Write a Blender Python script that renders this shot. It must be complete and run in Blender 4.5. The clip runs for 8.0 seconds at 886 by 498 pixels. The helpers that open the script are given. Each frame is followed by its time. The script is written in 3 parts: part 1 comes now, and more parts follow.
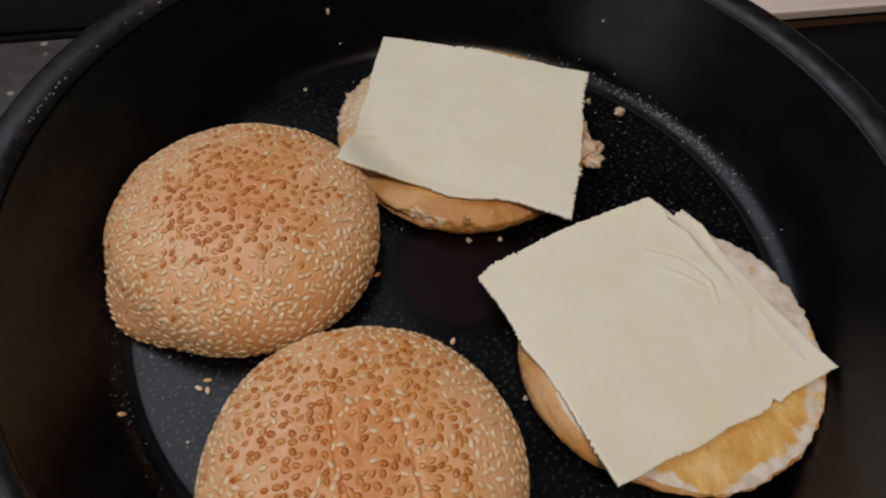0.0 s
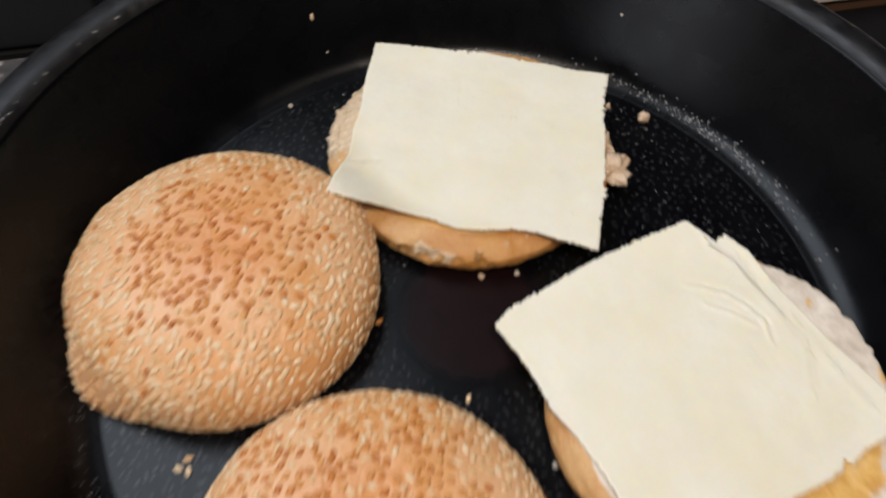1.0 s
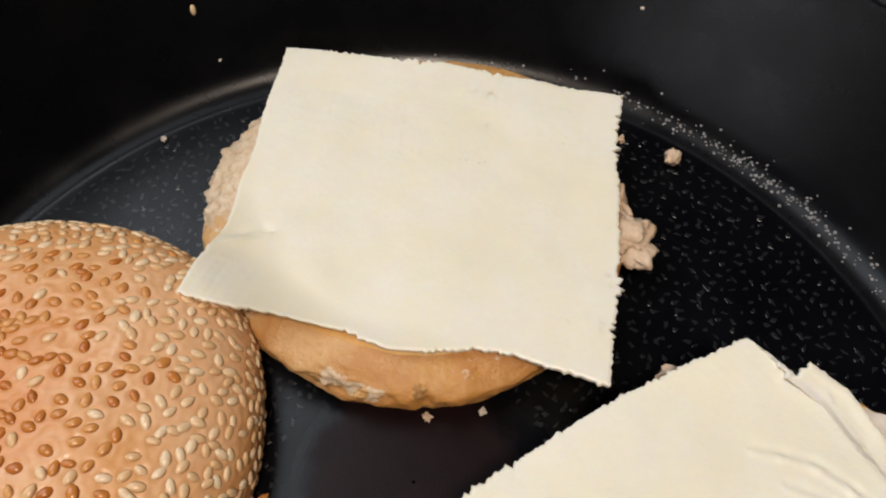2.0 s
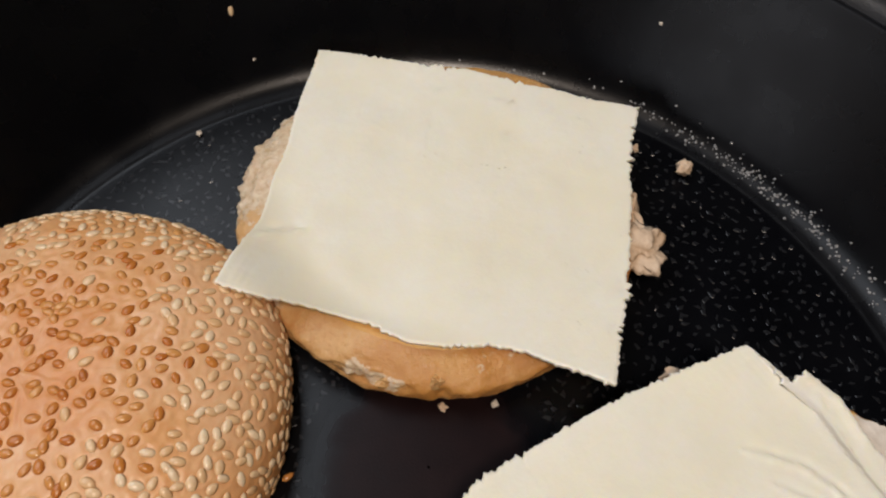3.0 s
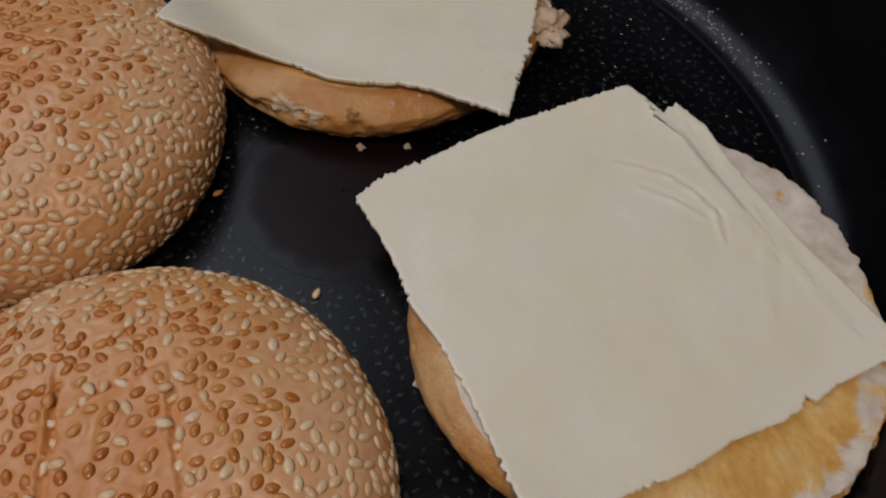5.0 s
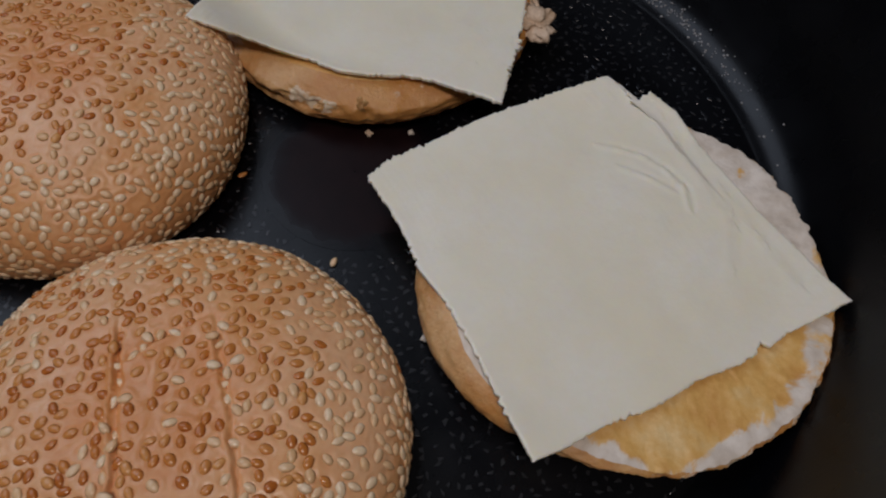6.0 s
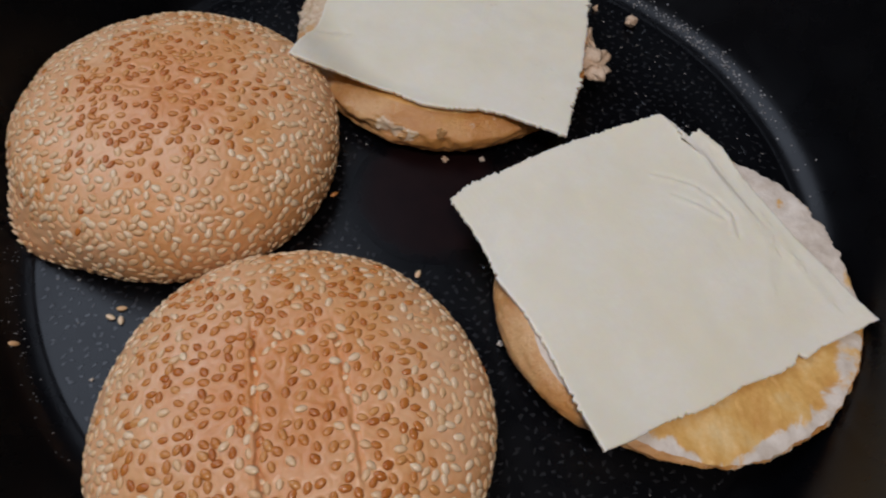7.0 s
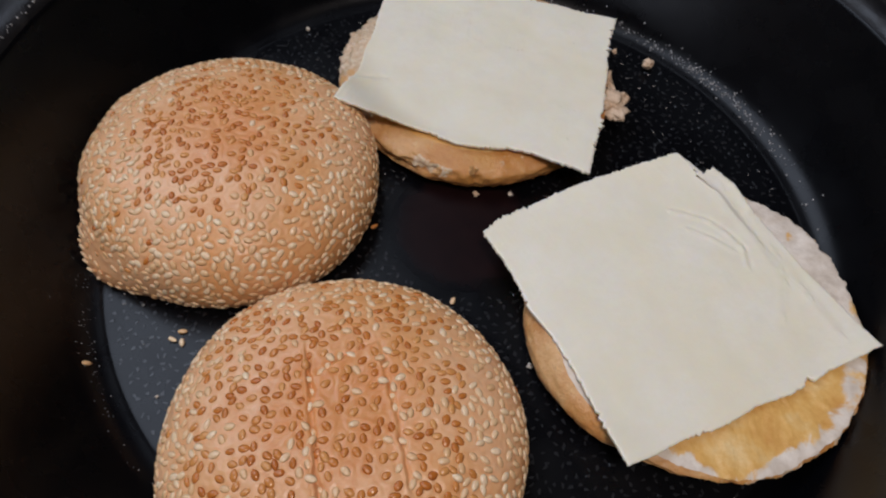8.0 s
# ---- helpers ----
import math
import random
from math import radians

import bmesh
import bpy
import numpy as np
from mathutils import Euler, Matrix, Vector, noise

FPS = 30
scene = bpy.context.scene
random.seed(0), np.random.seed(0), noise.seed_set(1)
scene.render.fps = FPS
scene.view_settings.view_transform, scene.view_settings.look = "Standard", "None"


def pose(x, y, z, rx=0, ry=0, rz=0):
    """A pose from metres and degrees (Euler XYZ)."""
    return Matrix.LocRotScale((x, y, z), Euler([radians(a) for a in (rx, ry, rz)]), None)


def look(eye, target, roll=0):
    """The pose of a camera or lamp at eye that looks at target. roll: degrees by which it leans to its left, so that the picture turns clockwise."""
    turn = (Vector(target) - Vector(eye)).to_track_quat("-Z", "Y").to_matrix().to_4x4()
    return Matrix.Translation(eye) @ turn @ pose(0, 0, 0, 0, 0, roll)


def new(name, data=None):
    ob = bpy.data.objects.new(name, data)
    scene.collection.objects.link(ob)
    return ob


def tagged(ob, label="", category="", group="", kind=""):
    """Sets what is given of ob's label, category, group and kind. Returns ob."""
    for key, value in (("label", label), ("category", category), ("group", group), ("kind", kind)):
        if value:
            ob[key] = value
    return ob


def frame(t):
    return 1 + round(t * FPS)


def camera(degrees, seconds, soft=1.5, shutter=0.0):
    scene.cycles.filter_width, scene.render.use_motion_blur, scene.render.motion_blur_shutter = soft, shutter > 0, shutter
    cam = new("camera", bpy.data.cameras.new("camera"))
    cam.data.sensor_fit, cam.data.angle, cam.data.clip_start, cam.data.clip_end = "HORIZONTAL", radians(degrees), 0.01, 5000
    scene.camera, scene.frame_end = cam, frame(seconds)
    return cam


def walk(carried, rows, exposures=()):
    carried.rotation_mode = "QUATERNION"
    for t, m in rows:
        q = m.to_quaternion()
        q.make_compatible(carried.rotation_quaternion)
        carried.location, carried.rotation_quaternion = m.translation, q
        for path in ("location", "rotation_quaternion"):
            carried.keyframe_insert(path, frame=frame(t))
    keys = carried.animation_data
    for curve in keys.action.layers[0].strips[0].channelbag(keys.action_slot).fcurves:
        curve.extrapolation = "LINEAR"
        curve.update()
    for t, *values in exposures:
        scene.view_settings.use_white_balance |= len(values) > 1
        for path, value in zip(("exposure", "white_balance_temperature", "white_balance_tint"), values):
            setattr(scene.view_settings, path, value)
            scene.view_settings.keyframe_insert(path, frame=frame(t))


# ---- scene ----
cam = camera(63.2, 8.0, 2.0, 0.4)
PATH = [
    (0, (0.02202, 0.04756, 0.25958), (0.02295, 0.22098, 0.01478), 4.94),
    (0.3, (0.01510, 0.04087, 0.26060), (0.01408, 0.21422, 0.01576), 4.32),
    (0.5, (0.01211, 0.03555, 0.26483), (0.01179, 0.20943, 0.02036), 4.55),
    (0.6, (0.01484, 0.03341, 0.26534), (0.01306, 0.20689, 0.02059), 4.09),
    (0.9, (0.01693, 0.06627, 0.25033), (0.01580, 0.23483, 0.00216), 2.29),
    (1, (0.01858, 0.08794, 0.24048), (0.01866, 0.25509, -0.00865), 2.52),
    (1.2, (0.02409, 0.12805, 0.22074), (0.02359, 0.29479, -0.02865), 2.17),
    (1.5, (0.02773, 0.16808, 0.18604), (0.02774, 0.33159, -0.06549), 2.43),
    (2, (0.03534, 0.17390, 0.17720), (0.03650, 0.33615, -0.07514), 2.99),
    (2.2, (0.03020, 0.17624, 0.17387), (0.03263, 0.33689, -0.07948), 3.78),
    (3.3, (0.03189, 0.16167, 0.19817), (0.02930, 0.31927, -0.05709), 4.35),
    (3.5, (0.03135, 0.15037, 0.20255), (0.03050, 0.31047, -0.05116), 5.21),
    (4, (0.04923, 0.11997, 0.19249), (0.04799, 0.27911, -0.06181), 5.76),
    (4.5, (0.06053, 0.10658, 0.16816), (0.05805, 0.26520, -0.08646), 5.27),
    (4.7, (0.06402, 0.10336, 0.16820), (0.06033, 0.26186, -0.08649), 4.78),
    (5.8, (0.06488, 0.08255, 0.18818), (0.06347, 0.23767, -0.06859), 4.96),
    (6, (0.06187, 0.07900, 0.18959), (0.06265, 0.23501, -0.06666), 5.56),
    (6.5, (0.05595, 0.07608, 0.20212), (0.05637, 0.23277, -0.05370), 5.31),
    (7, (0.03837, 0.06363, 0.21326), (0.03726, 0.22311, -0.04084), 6.35),
    (7.5, (0.03284, 0.05978, 0.21627), (0.02916, 0.22171, -0.03625), 5.76),
    (8, (0.03011, 0.05404, 0.23161), (0.02336, 0.22053, -0.01786), 4.96),
]
EXPOSURES = [(0, 0.02, 6500, 14), (0.6, 0.02, 6500, 14), (0.9, 0.53, 6250, 11), (1.2, 0.79, 6300, 11), (1.5, 0.66, 6450, 12), (2.2, 0.63, 6500, 12),
             (3.3, 0.39, 6450, 13), (3.5, 0.33, 6450, 13), (4, 0.31, 6400, 12.5), (4.5, -0.10, 6500, 15), (5.8, -0.38, 5850, 15), (6.5, -0.26, 5850, 15),
             (7, 0.05, 5850, 15), (7.5, 0.16, 5850, 15), (8, 0.21, 5850, 15)]
walk(cam, [(t, look(eye, target, roll)) for t, eye, target, roll in PATH], EXPOSURES)


# ---- world and light ----
world = bpy.data.worlds.new("kitchen_world")
scene.world = world
world.use_nodes = True
world.node_tree.nodes["Background"].inputs["Color"].default_value = (0.9, 0.95, 1.0, 1)
world.node_tree.nodes["Background"].inputs["Strength"].default_value = 0.02


def area_lamp(name, place, target, size, watts, colour):
    data = bpy.data.lights.new(name, "AREA")
    data.shape, data.size, data.energy, data.color = "DISK", size, watts, colour
    ob = new(name, data)
    ob.matrix_world = look(place, target)
    return ob


area_lamp("hood_lamp", (-0.62, 0.56, 1.02), (0.0, 0.2, 0.0), 1.10, 6.7, (0.86, 0.93, 1.0))
area_lamp("ceiling_lamp", (0.12, -0.36, 1.46), (0.0, 0.2, 0.0), 0.34, 9.8, (1.0, 0.85, 0.70))
area_lamp("window_light", (-1.25, -1.15, 0.42), (0.0, 0.2, 0.0), 0.95, 2.8, (0.92, 0.95, 1.0))


# ---- materials ----
class Mat:
    """A node material under construction, with short calls for the nodes in use."""

    def __init__(self, name, rough=0.5, **inputs):
        self.m = bpy.data.materials.new(name)
        self.m.use_nodes = True
        self.t = self.m.node_tree
        self.b = self.t.nodes["Principled BSDF"]
        self.set("Roughness", rough)
        for key, value in inputs.items():
            self.set(key.replace("_", " "), value)
        self.co = self.t.nodes.new("ShaderNodeTexCoord").outputs["Object"]

    def set(self, key, value):
        if isinstance(value, bpy.types.NodeSocket):
            self.t.links.new(value, self.b.inputs[key])
        else:
            self.b.inputs[key].default_value = value

    def link(self, a, b):
        self.t.links.new(a, b)

    def noise(self, scale, detail=4.0, rough=0.55, distortion=0.0, at=None):
        n = self.t.nodes.new("ShaderNodeTexNoise")
        n.inputs["Scale"].default_value, n.inputs["Detail"].default_value = scale, detail
        n.inputs["Roughness"].default_value, n.inputs["Distortion"].default_value = rough, distortion
        self.link(at or self.co, n.inputs["Vector"])
        return n.outputs["Fac"]

    def voronoi(self, scale, feature="F1"):
        n = self.t.nodes.new("ShaderNodeTexVoronoi")
        n.feature = feature
        n.inputs["Scale"].default_value = scale
        self.link(self.co, n.inputs["Vector"])
        return n.outputs["Distance"]

    def ramp(self, fac, stops):
        n = self.t.nodes.new("ShaderNodeValToRGB")
        while len(n.color_ramp.elements) < len(stops):
            n.color_ramp.elements.new(0.5)
        for e, (p, c) in zip(n.color_ramp.elements, stops):
            e.position, e.color = p, (*c, 1) if len(c) == 3 else c
        self.link(fac, n.inputs["Fac"])
        return n.outputs["Color"]

    def mix(self, fac, a, b, how="MIX"):
        n = self.t.nodes.new("ShaderNodeMix")
        n.data_type, n.blend_type = "RGBA", how
        for key, value in ((0, fac), (6, a), (7, b)):
            if isinstance(value, bpy.types.NodeSocket):
                self.link(value, n.inputs[key])
            else:
                n.inputs[key].default_value = value if key == 0 else (*value, 1)
        return n.outputs[2]

    def math(self, op, a, b=0.0):
        n = self.t.nodes.new("ShaderNodeMath")
        n.operation = op
        for key, value in ((0, a), (1, b)):
            if isinstance(value, bpy.types.NodeSocket):
                self.link(value, n.inputs[key])
            else:
                n.inputs[key].default_value = value
        return n.outputs[0]

    def grade(self, fac, lo, hi, a=0.0, b=1.0):
        n = self.t.nodes.new("ShaderNodeMapRange")
        n.interpolation_type = "SMOOTHSTEP"
        for key, value in zip(("From Min", "From Max", "To Min", "To Max"), (lo, hi, a, b)):
            n.inputs[key].default_value = value
        self.link(fac, n.inputs["Value"])
        return n.outputs["Result"]

    def axis(self, which):
        n = self.t.nodes.new("ShaderNodeSeparateXYZ")
        self.link(self.co, n.inputs["Vector"])
        return n.outputs[which]

    def attribute(self, name):
        n = self.t.nodes.new("ShaderNodeAttribute")
        n.attribute_name = name
        return n.outputs["Fac"]

    def bump(self, height, strength, distance):
        n = self.t.nodes.new("ShaderNodeBump")
        n.inputs["Strength"].default_value, n.inputs["Distance"].default_value = strength, distance
        self.link(height, n.inputs["Height"])
        if self.b.inputs["Normal"].is_linked:
            self.link(self.b.inputs["Normal"].links[0].from_socket, n.inputs["Normal"])
        self.link(n.outputs["Normal"], self.b.inputs["Normal"])


def pan_coating():
    k = Mat("nonstick_coating", 0.36, Specular_IOR_Level=0.28)
    n = k.noise(28, 5)
    k.set("Base Color", k.ramp(n, [(0.3, (0.0010, 0.0011, 0.0018)), (0.75, (0.0022, 0.0024, 0.0036))]))
    k.set("Roughness", k.grade(k.noise(60, 6), 0.25, 0.8, 0.24, 0.33))
    k.bump(k.noise(1400, 3), 0.10, 0.0004)
    k.bump(k.noise(220, 4), 0.02, 0.0005)
    return k.m


def rim_coating():
    k = Mat("worn_rim", 0.5)
    n = k.noise(90, 6)
    k.set("Base Color", k.ramp(n, [(0.3, (0.004, 0.004, 0.005)), (0.8, (0.011, 0.011, 0.013))]))
    k.set("Roughness", k.grade(k.noise(160, 5), 0.3, 0.75, 0.34, 0.62))
    k.bump(k.noise(900, 4), 0.35, 0.0005)
    return k.m


def fleck_coating():
    k = Mat("embossed_fleck", 0.32, Specular_IOR_Level=0.60)
    k.set("Base Color", k.ramp(k.noise(300, 3), [(0.3, (0.006, 0.0065, 0.008)), (0.8, (0.016, 0.017, 0.020))]))
    return k.m


def spot_coating():
    k = Mat("heat_spot_paint", 0.36, Specular_IOR_Level=0.17)
    far = k.math("POWER", k.math("ADD", k.math("MULTIPLY", k.axis(0), k.axis(0)), k.math("MULTIPLY", k.axis(1), k.axis(1))), 0.5)
    faded = k.grade(k.math("ADD", far, k.math("MULTIPLY", k.math("SUBTRACT", k.noise(110, 4), 0.5), 0.010)), 0.0215, 0.0300)
    red = k.ramp(k.noise(120, 5), [(0.3, (0.0065, 0.0020, 0.0024)), (0.8, (0.0120, 0.0042, 0.0044))])
    k.set("Base Color", k.mix(faded, red, (0.0016, 0.0017, 0.0027)))
    k.set("Specular IOR Level", k.grade(faded, 0.0, 1.0, 0.17, 0.27))
    k.set("Roughness", k.grade(faded, 0.0, 1.0, 0.36, 0.25))
    k.bump(k.noise(1400, 3), 0.10, 0.0004)
    return k.m


def crust(name, pale, tan, brown, rough, relief, torn=False):
    """Baked crust: 'toast' is the browning that the oven left on the top."""
    k = Mat(name, 0.48)
    fine = k.noise(420, 5)
    mid = k.noise(190, 4)
    toast = k.attribute("toast")
    patchy = k.math("ADD", toast, k.math("MULTIPLY", k.math("SUBTRACT", mid, 0.5), 0.9))
    base = k.mix(k.grade(k.noise(26, 3), 0.35, 0.68), pale, tan)
    top = k.mix(k.grade(patchy, 0.40, 1.15, 0.0, 0.70), base, brown)
    skin = k.mix(k.grade(fine, 0.3, 0.75, 0.0, 0.22), top, tan, "MULTIPLY")
    if torn:
        bare = k.grade(k.math("ADD", k.attribute("torn"), k.math("MULTIPLY", k.math("SUBTRACT", k.noise(240, 5, 0.65), 0.5), 1.5)), 0.46, 0.62)
        skin = k.mix(bare, skin, k.ramp(fine, [(0.3, (0.62, 0.43, 0.25)), (0.7, (0.80, 0.67, 0.50))]))
        k.bump(k.noise(430, 6, 0.7), 0.45, 0.0010)
    k.set("Base Color", skin)
    k.set("Roughness", k.grade(mid, 0.3, 0.7, *rough))
    k.set("Subsurface Weight", 0.12)
    k.set("Subsurface Radius", (0.004, 0.002, 0.001))
    k.set("Subsurface Scale", 0.5)
    k.bump(k.noise(900, 4), relief, 0.0005)
    k.bump(k.noise(160, 4), 0.7 * relief, 0.0010)
    return k.m


def crumb_face(name, toasted, dark=(0.58, 0.50, 0.41), light=(0.82, 0.75, 0.66)):
    """Cut bread: open white crumb, golden where it was fried."""
    k = Mat(name, 0.75)
    pores = k.voronoi(520)
    blotch = k.noise(55, 5, 0.6, 0.4)
    white = k.ramp(k.noise(160, 5), [(0.3, dark), (0.7, light)])
    gold = k.ramp(k.noise(75, 6, 0.65), [(0.25, (0.60, 0.28, 0.060)), (0.50, (0.75, 0.45, 0.13)), (0.75, (0.84, 0.65, 0.34))])
    if toasted:
        lean = k.math("ADD", blotch, k.math("MULTIPLY", k.attribute("toast"), 0.42))
        k.set("Base Color", k.mix(k.grade(lean, 0.55, 0.64), white, gold))
        k.set("Roughness", k.grade(lean, 0.53, 0.66, 0.80, 0.45))
    else:
        k.set("Base Color", white)
    k.bump(k.noise(300, 6, 0.7), 0.22, 0.0012)
    k.bump(pores, 0.15 if toasted else 0.5, 0.0010)
    return k.m


def seed_paint(name, stops, rough, island):
    k = Mat(name, rough)
    if island:
        r = k.t.nodes.new("ShaderNodeNewGeometry").outputs["Random Per Island"]
    else:
        r = k.t.nodes.new("ShaderNodeObjectInfo").outputs["Random"]
    k.set("Base Color", k.mix(k.grade(k.noise(900, 3), 0.3, 0.7, 0.0, 0.35), k.ramp(r, stops), stops[0][1]))
    k.set("Subsurface Weight", 0.1)
    k.set("Subsurface Radius", (0.002, 0.0012, 0.0006))
    k.set("Subsurface Scale", 0.3)
    return k.m


def cheese_paint():
    k = Mat("pale_cheese", 0.42)
    k.set("Base Color", k.mix(k.grade(k.noise(45, 4), 0.3, 0.7),
                              k.ramp(k.noise(420, 4), [(0.3, (0.873, 0.823, 0.69)), (0.7, (0.893, 0.848, 0.73))]), (0.86, 0.798, 0.63)))
    k.set("Subsurface Weight", 0.35)
    k.set("Subsurface Radius", (0.006, 0.0045, 0.0025))
    k.set("Subsurface Scale", 0.5)
    k.set("Roughness", k.grade(k.noise(90, 4), 0.3, 0.7, 0.34, 0.52))
    k.bump(k.noise(120, 5), 0.16, 0.0010)
    k.bump(k.noise(1100, 3), 0.10, 0.0003)
    return k.m


def granite():
    k = Mat("speckled_grey_stone", 0.30)
    cells = k.voronoi(95)
    spots = k.grade(cells, 0.10, 0.24, 1.0, 0.0)
    gate = k.grade(k.noise(60, 3), 0.50, 0.60)
    ground = k.ramp(k.noise(140, 6), [(0.3, (0.075, 0.075, 0.085)), (0.75, (0.125, 0.125, 0.135))])
    k.set("Base Color", k.mix(k.math("MULTIPLY", spots, gate), ground, (0.52, 0.49, 0.46)))
    return k.m


def hob_glass():
    k = Mat("black_hob_glass", 0.5, Specular_IOR_Level=0.12)
    k.set("Base Color", k.ramp(k.noise(20, 4), [(0.3, (0.006, 0.006, 0.007)), (0.8, (0.010, 0.010, 0.011))]))
    k.set("Roughness", k.grade(k.noise(50, 5), 0.3, 0.8, 0.35, 0.55))
    return k.m


def board_wood(name, dark, light):
    k = Mat(name, 0.55)
    v = k.t.nodes.new("ShaderNodeMapping")
    v.inputs["Scale"].default_value = (6, 160, 60)
    k.link(k.co, v.inputs["Vector"])
    n = k.noise(1.5, 5, 0.6, 0.6, v.outputs["Vector"])
    k.set("Base Color", k.ramp(n, [(0.3, dark), (0.7, light)]))
    k.bump(n, 0.2, 0.0006)
    return k.m


def plaster(name, colour):
    k = Mat(name, 0.85)
    k.set("Base Color", k.mix(k.grade(k.noise(3, 5), 0.3, 0.7, 0.0, 0.2), colour, tuple(c * 0.85 for c in colour)))
    k.bump(k.noise(180, 4), 0.2, 0.001)
    return k.m


def plain(name, colour, rough):
    k = Mat(name, rough)
    k.set("Base Color", k.mix(k.grade(k.noise(40, 5), 0.3, 0.7, 0.0, 0.5), colour, tuple(c * 0.6 for c in colour)))
    return k.m


COATING, RIM, FLECK, SPOT = pan_coating(), rim_coating(), fleck_coating(), spot_coating()
CRUST_TOP = crust("bun_crust", (0.80, 0.485, 0.265), (0.75, 0.39, 0.155), (0.66, 0.25, 0.055), (0.30, 0.46), 0.16)
CRUST_SIDE = crust("bun_heel_crust", (0.70, 0.44, 0.20), (0.64, 0.34, 0.10), (0.52, 0.21, 0.035), (0.20, 0.38), 0.5, True)
CRUMB_WHITE, CRUMB_TOAST, CRUMB_TAN = crumb_face("white_crumb", False), crumb_face("fried_crumb", True), crumb_face("tan_crumb", False, (0.58, 0.40, 0.25), (0.80, 0.64, 0.48))
PALE_STOPS = [(0.0, (0.72, 0.45, 0.22)), (0.5, (0.80, 0.57, 0.34)), (1.0, (0.87, 0.71, 0.49))]
TOAST_STOPS = [(0.0, (0.45, 0.135, 0.02)), (0.45, (0.57, 0.215, 0.042)), (1.0, (0.72, 0.38, 0.13))]
SEED_PALE, SEED_TOAST = seed_paint("pale_seed", PALE_STOPS, 0.26, False), seed_paint("toasted_seed", TOAST_STOPS, 0.22, False)
SEED_PALE_MANY, SEED_TOAST_MANY = seed_paint("pale_seed_many", PALE_STOPS, 0.26, True), seed_paint("toasted_seed_many", TOAST_STOPS, 0.22, True)
CHEESE = cheese_paint()
OIL = Mat("oil_film", 0.06, Base_Color=(0.9, 0.85, 0.7, 1), Transmission_Weight=1.0, IOR=1.46).m


# ---- building helpers ----
def mesh_from(name, verts, faces, material, smooth=True):
    me = bpy.data.meshes.new(name)
    me.from_pydata([tuple(map(float, v)) for v in verts], [], faces)
    me.materials.append(material)
    if smooth:
        me.shade_smooth()
    me.update()
    return me


def part(name, me, parent, label=""):
    ob = new(name, me)
    ob.parent = parent
    if label:
        ob["label"] = label
    return ob


def box_mesh(name, size, material, bevel=0.002, segments=2):
    bm = bmesh.new()
    bmesh.ops.create_cube(bm, size=1.0)
    bmesh.ops.scale(bm, vec=size, verts=bm.verts)
    if bevel:
        bmesh.ops.bevel(bm, geom=bm.edges[:], offset=bevel, segments=segments, affect="EDGES", profile=0.5)
    me = bpy.data.meshes.new(name)
    bm.to_mesh(me)
    bm.free()
    me.materials.append(material)
    return me


def lathe(profile, segments):
    """Rings of (r, z) swept about z; profile runs from the first to the last ring, not capped."""
    a = np.linspace(0, 2 * np.pi, segments, endpoint=False)
    verts = np.concatenate([np.c_[r * np.cos(a), r * np.sin(a), np.full(segments, z)] for r, z in profile])
    faces = []
    for i in range(len(profile) - 1):
        for j in range(segments):
            k = (j + 1) % segments
            faces.append((i * segments + j, i * segments + k, (i + 1) * segments + k, (i + 1) * segments + j))
    return verts, faces


def smooth_profile(points, steps=6):
    """A Catmull-Rom line through the points."""
    p = [np.array(q, float) for q in points]
    p = [2 * p[0] - p[1], *p, 2 * p[-1] - p[-2]]
    out = []
    for i in range(1, len(p) - 2):
        for s in range(steps):
            t = s / steps
            out.append(0.5 * (2 * p[i] + (p[i + 1] - p[i - 1]) * t + (2 * p[i - 1] - 5 * p[i] + 4 * p[i + 1] - p[i + 2]) * t ** 2
                              + (3 * p[i] - p[i - 1] - 3 * p[i + 1] + p[i + 2]) * t ** 3))
    out.append(p[-2])
    return out


def wob(x, y, z, scale, seed=0.0):
    return noise.noise(Vector((x * scale + seed, y * scale - seed, z * scale + 2 * seed)))


def add_values(me, name, values):
    me.attributes.new(name, "FLOAT", "POINT").data.foreach_set("value", np.asarray(values, dtype=np.float32))


# ---- setting ----
TURN = 14.0                       # the worktop's back edge runs at this angle to x
PLAN = pose(0, 0, 0, 0, 0, TURN)
TABLE = -0.008                    # top of hob and worktop


def setting(name, size, centre, material, label, bevel=0.0):
    ob = new(name, box_mesh(name, size, material, bevel))
    ob.matrix_world = PLAN @ pose(*centre)
    return tagged(ob, label, "", "", "structure")


setting("worktop", (0.88, 0.14, 0.04), (-0.43, 0.325, TABLE - 0.02), granite(), "speckled dark grey stone worktop beside the hob", 0.002)
# unseen shell; dark north, east and ceiling, pale south and west shape pan reflections
setting("wall_north", (3.4, 0.1, 2.6), (0, 1.15, 0.30), plaster("dark_reflection_north", (0.06, 0.055, 0.055)), "plain unseen wall behind the worktop, kept dark for pan reflections")
setting("wall_south", (3.4, 0.1, 2.6), (0, -2.05, 0.30), plaster("pale_reflection_south", (0.42, 0.40, 0.39)), "plain unseen kitchen wall, tone set for the pan reflections")
setting("wall_east", (0.1, 3.3, 2.6), (1.75, -0.45, 0.30), plaster("dark_reflection_east", (0.06, 0.055, 0.055)), "plain unseen kitchen wall, tone set for the pan reflections")
setting("wall_west", (0.1, 3.3, 2.6), (-1.75, -0.45, 0.30), plaster("pale_reflection_west", (0.42, 0.40, 0.39)), "plain unseen kitchen wall, tone set for the pan reflections")
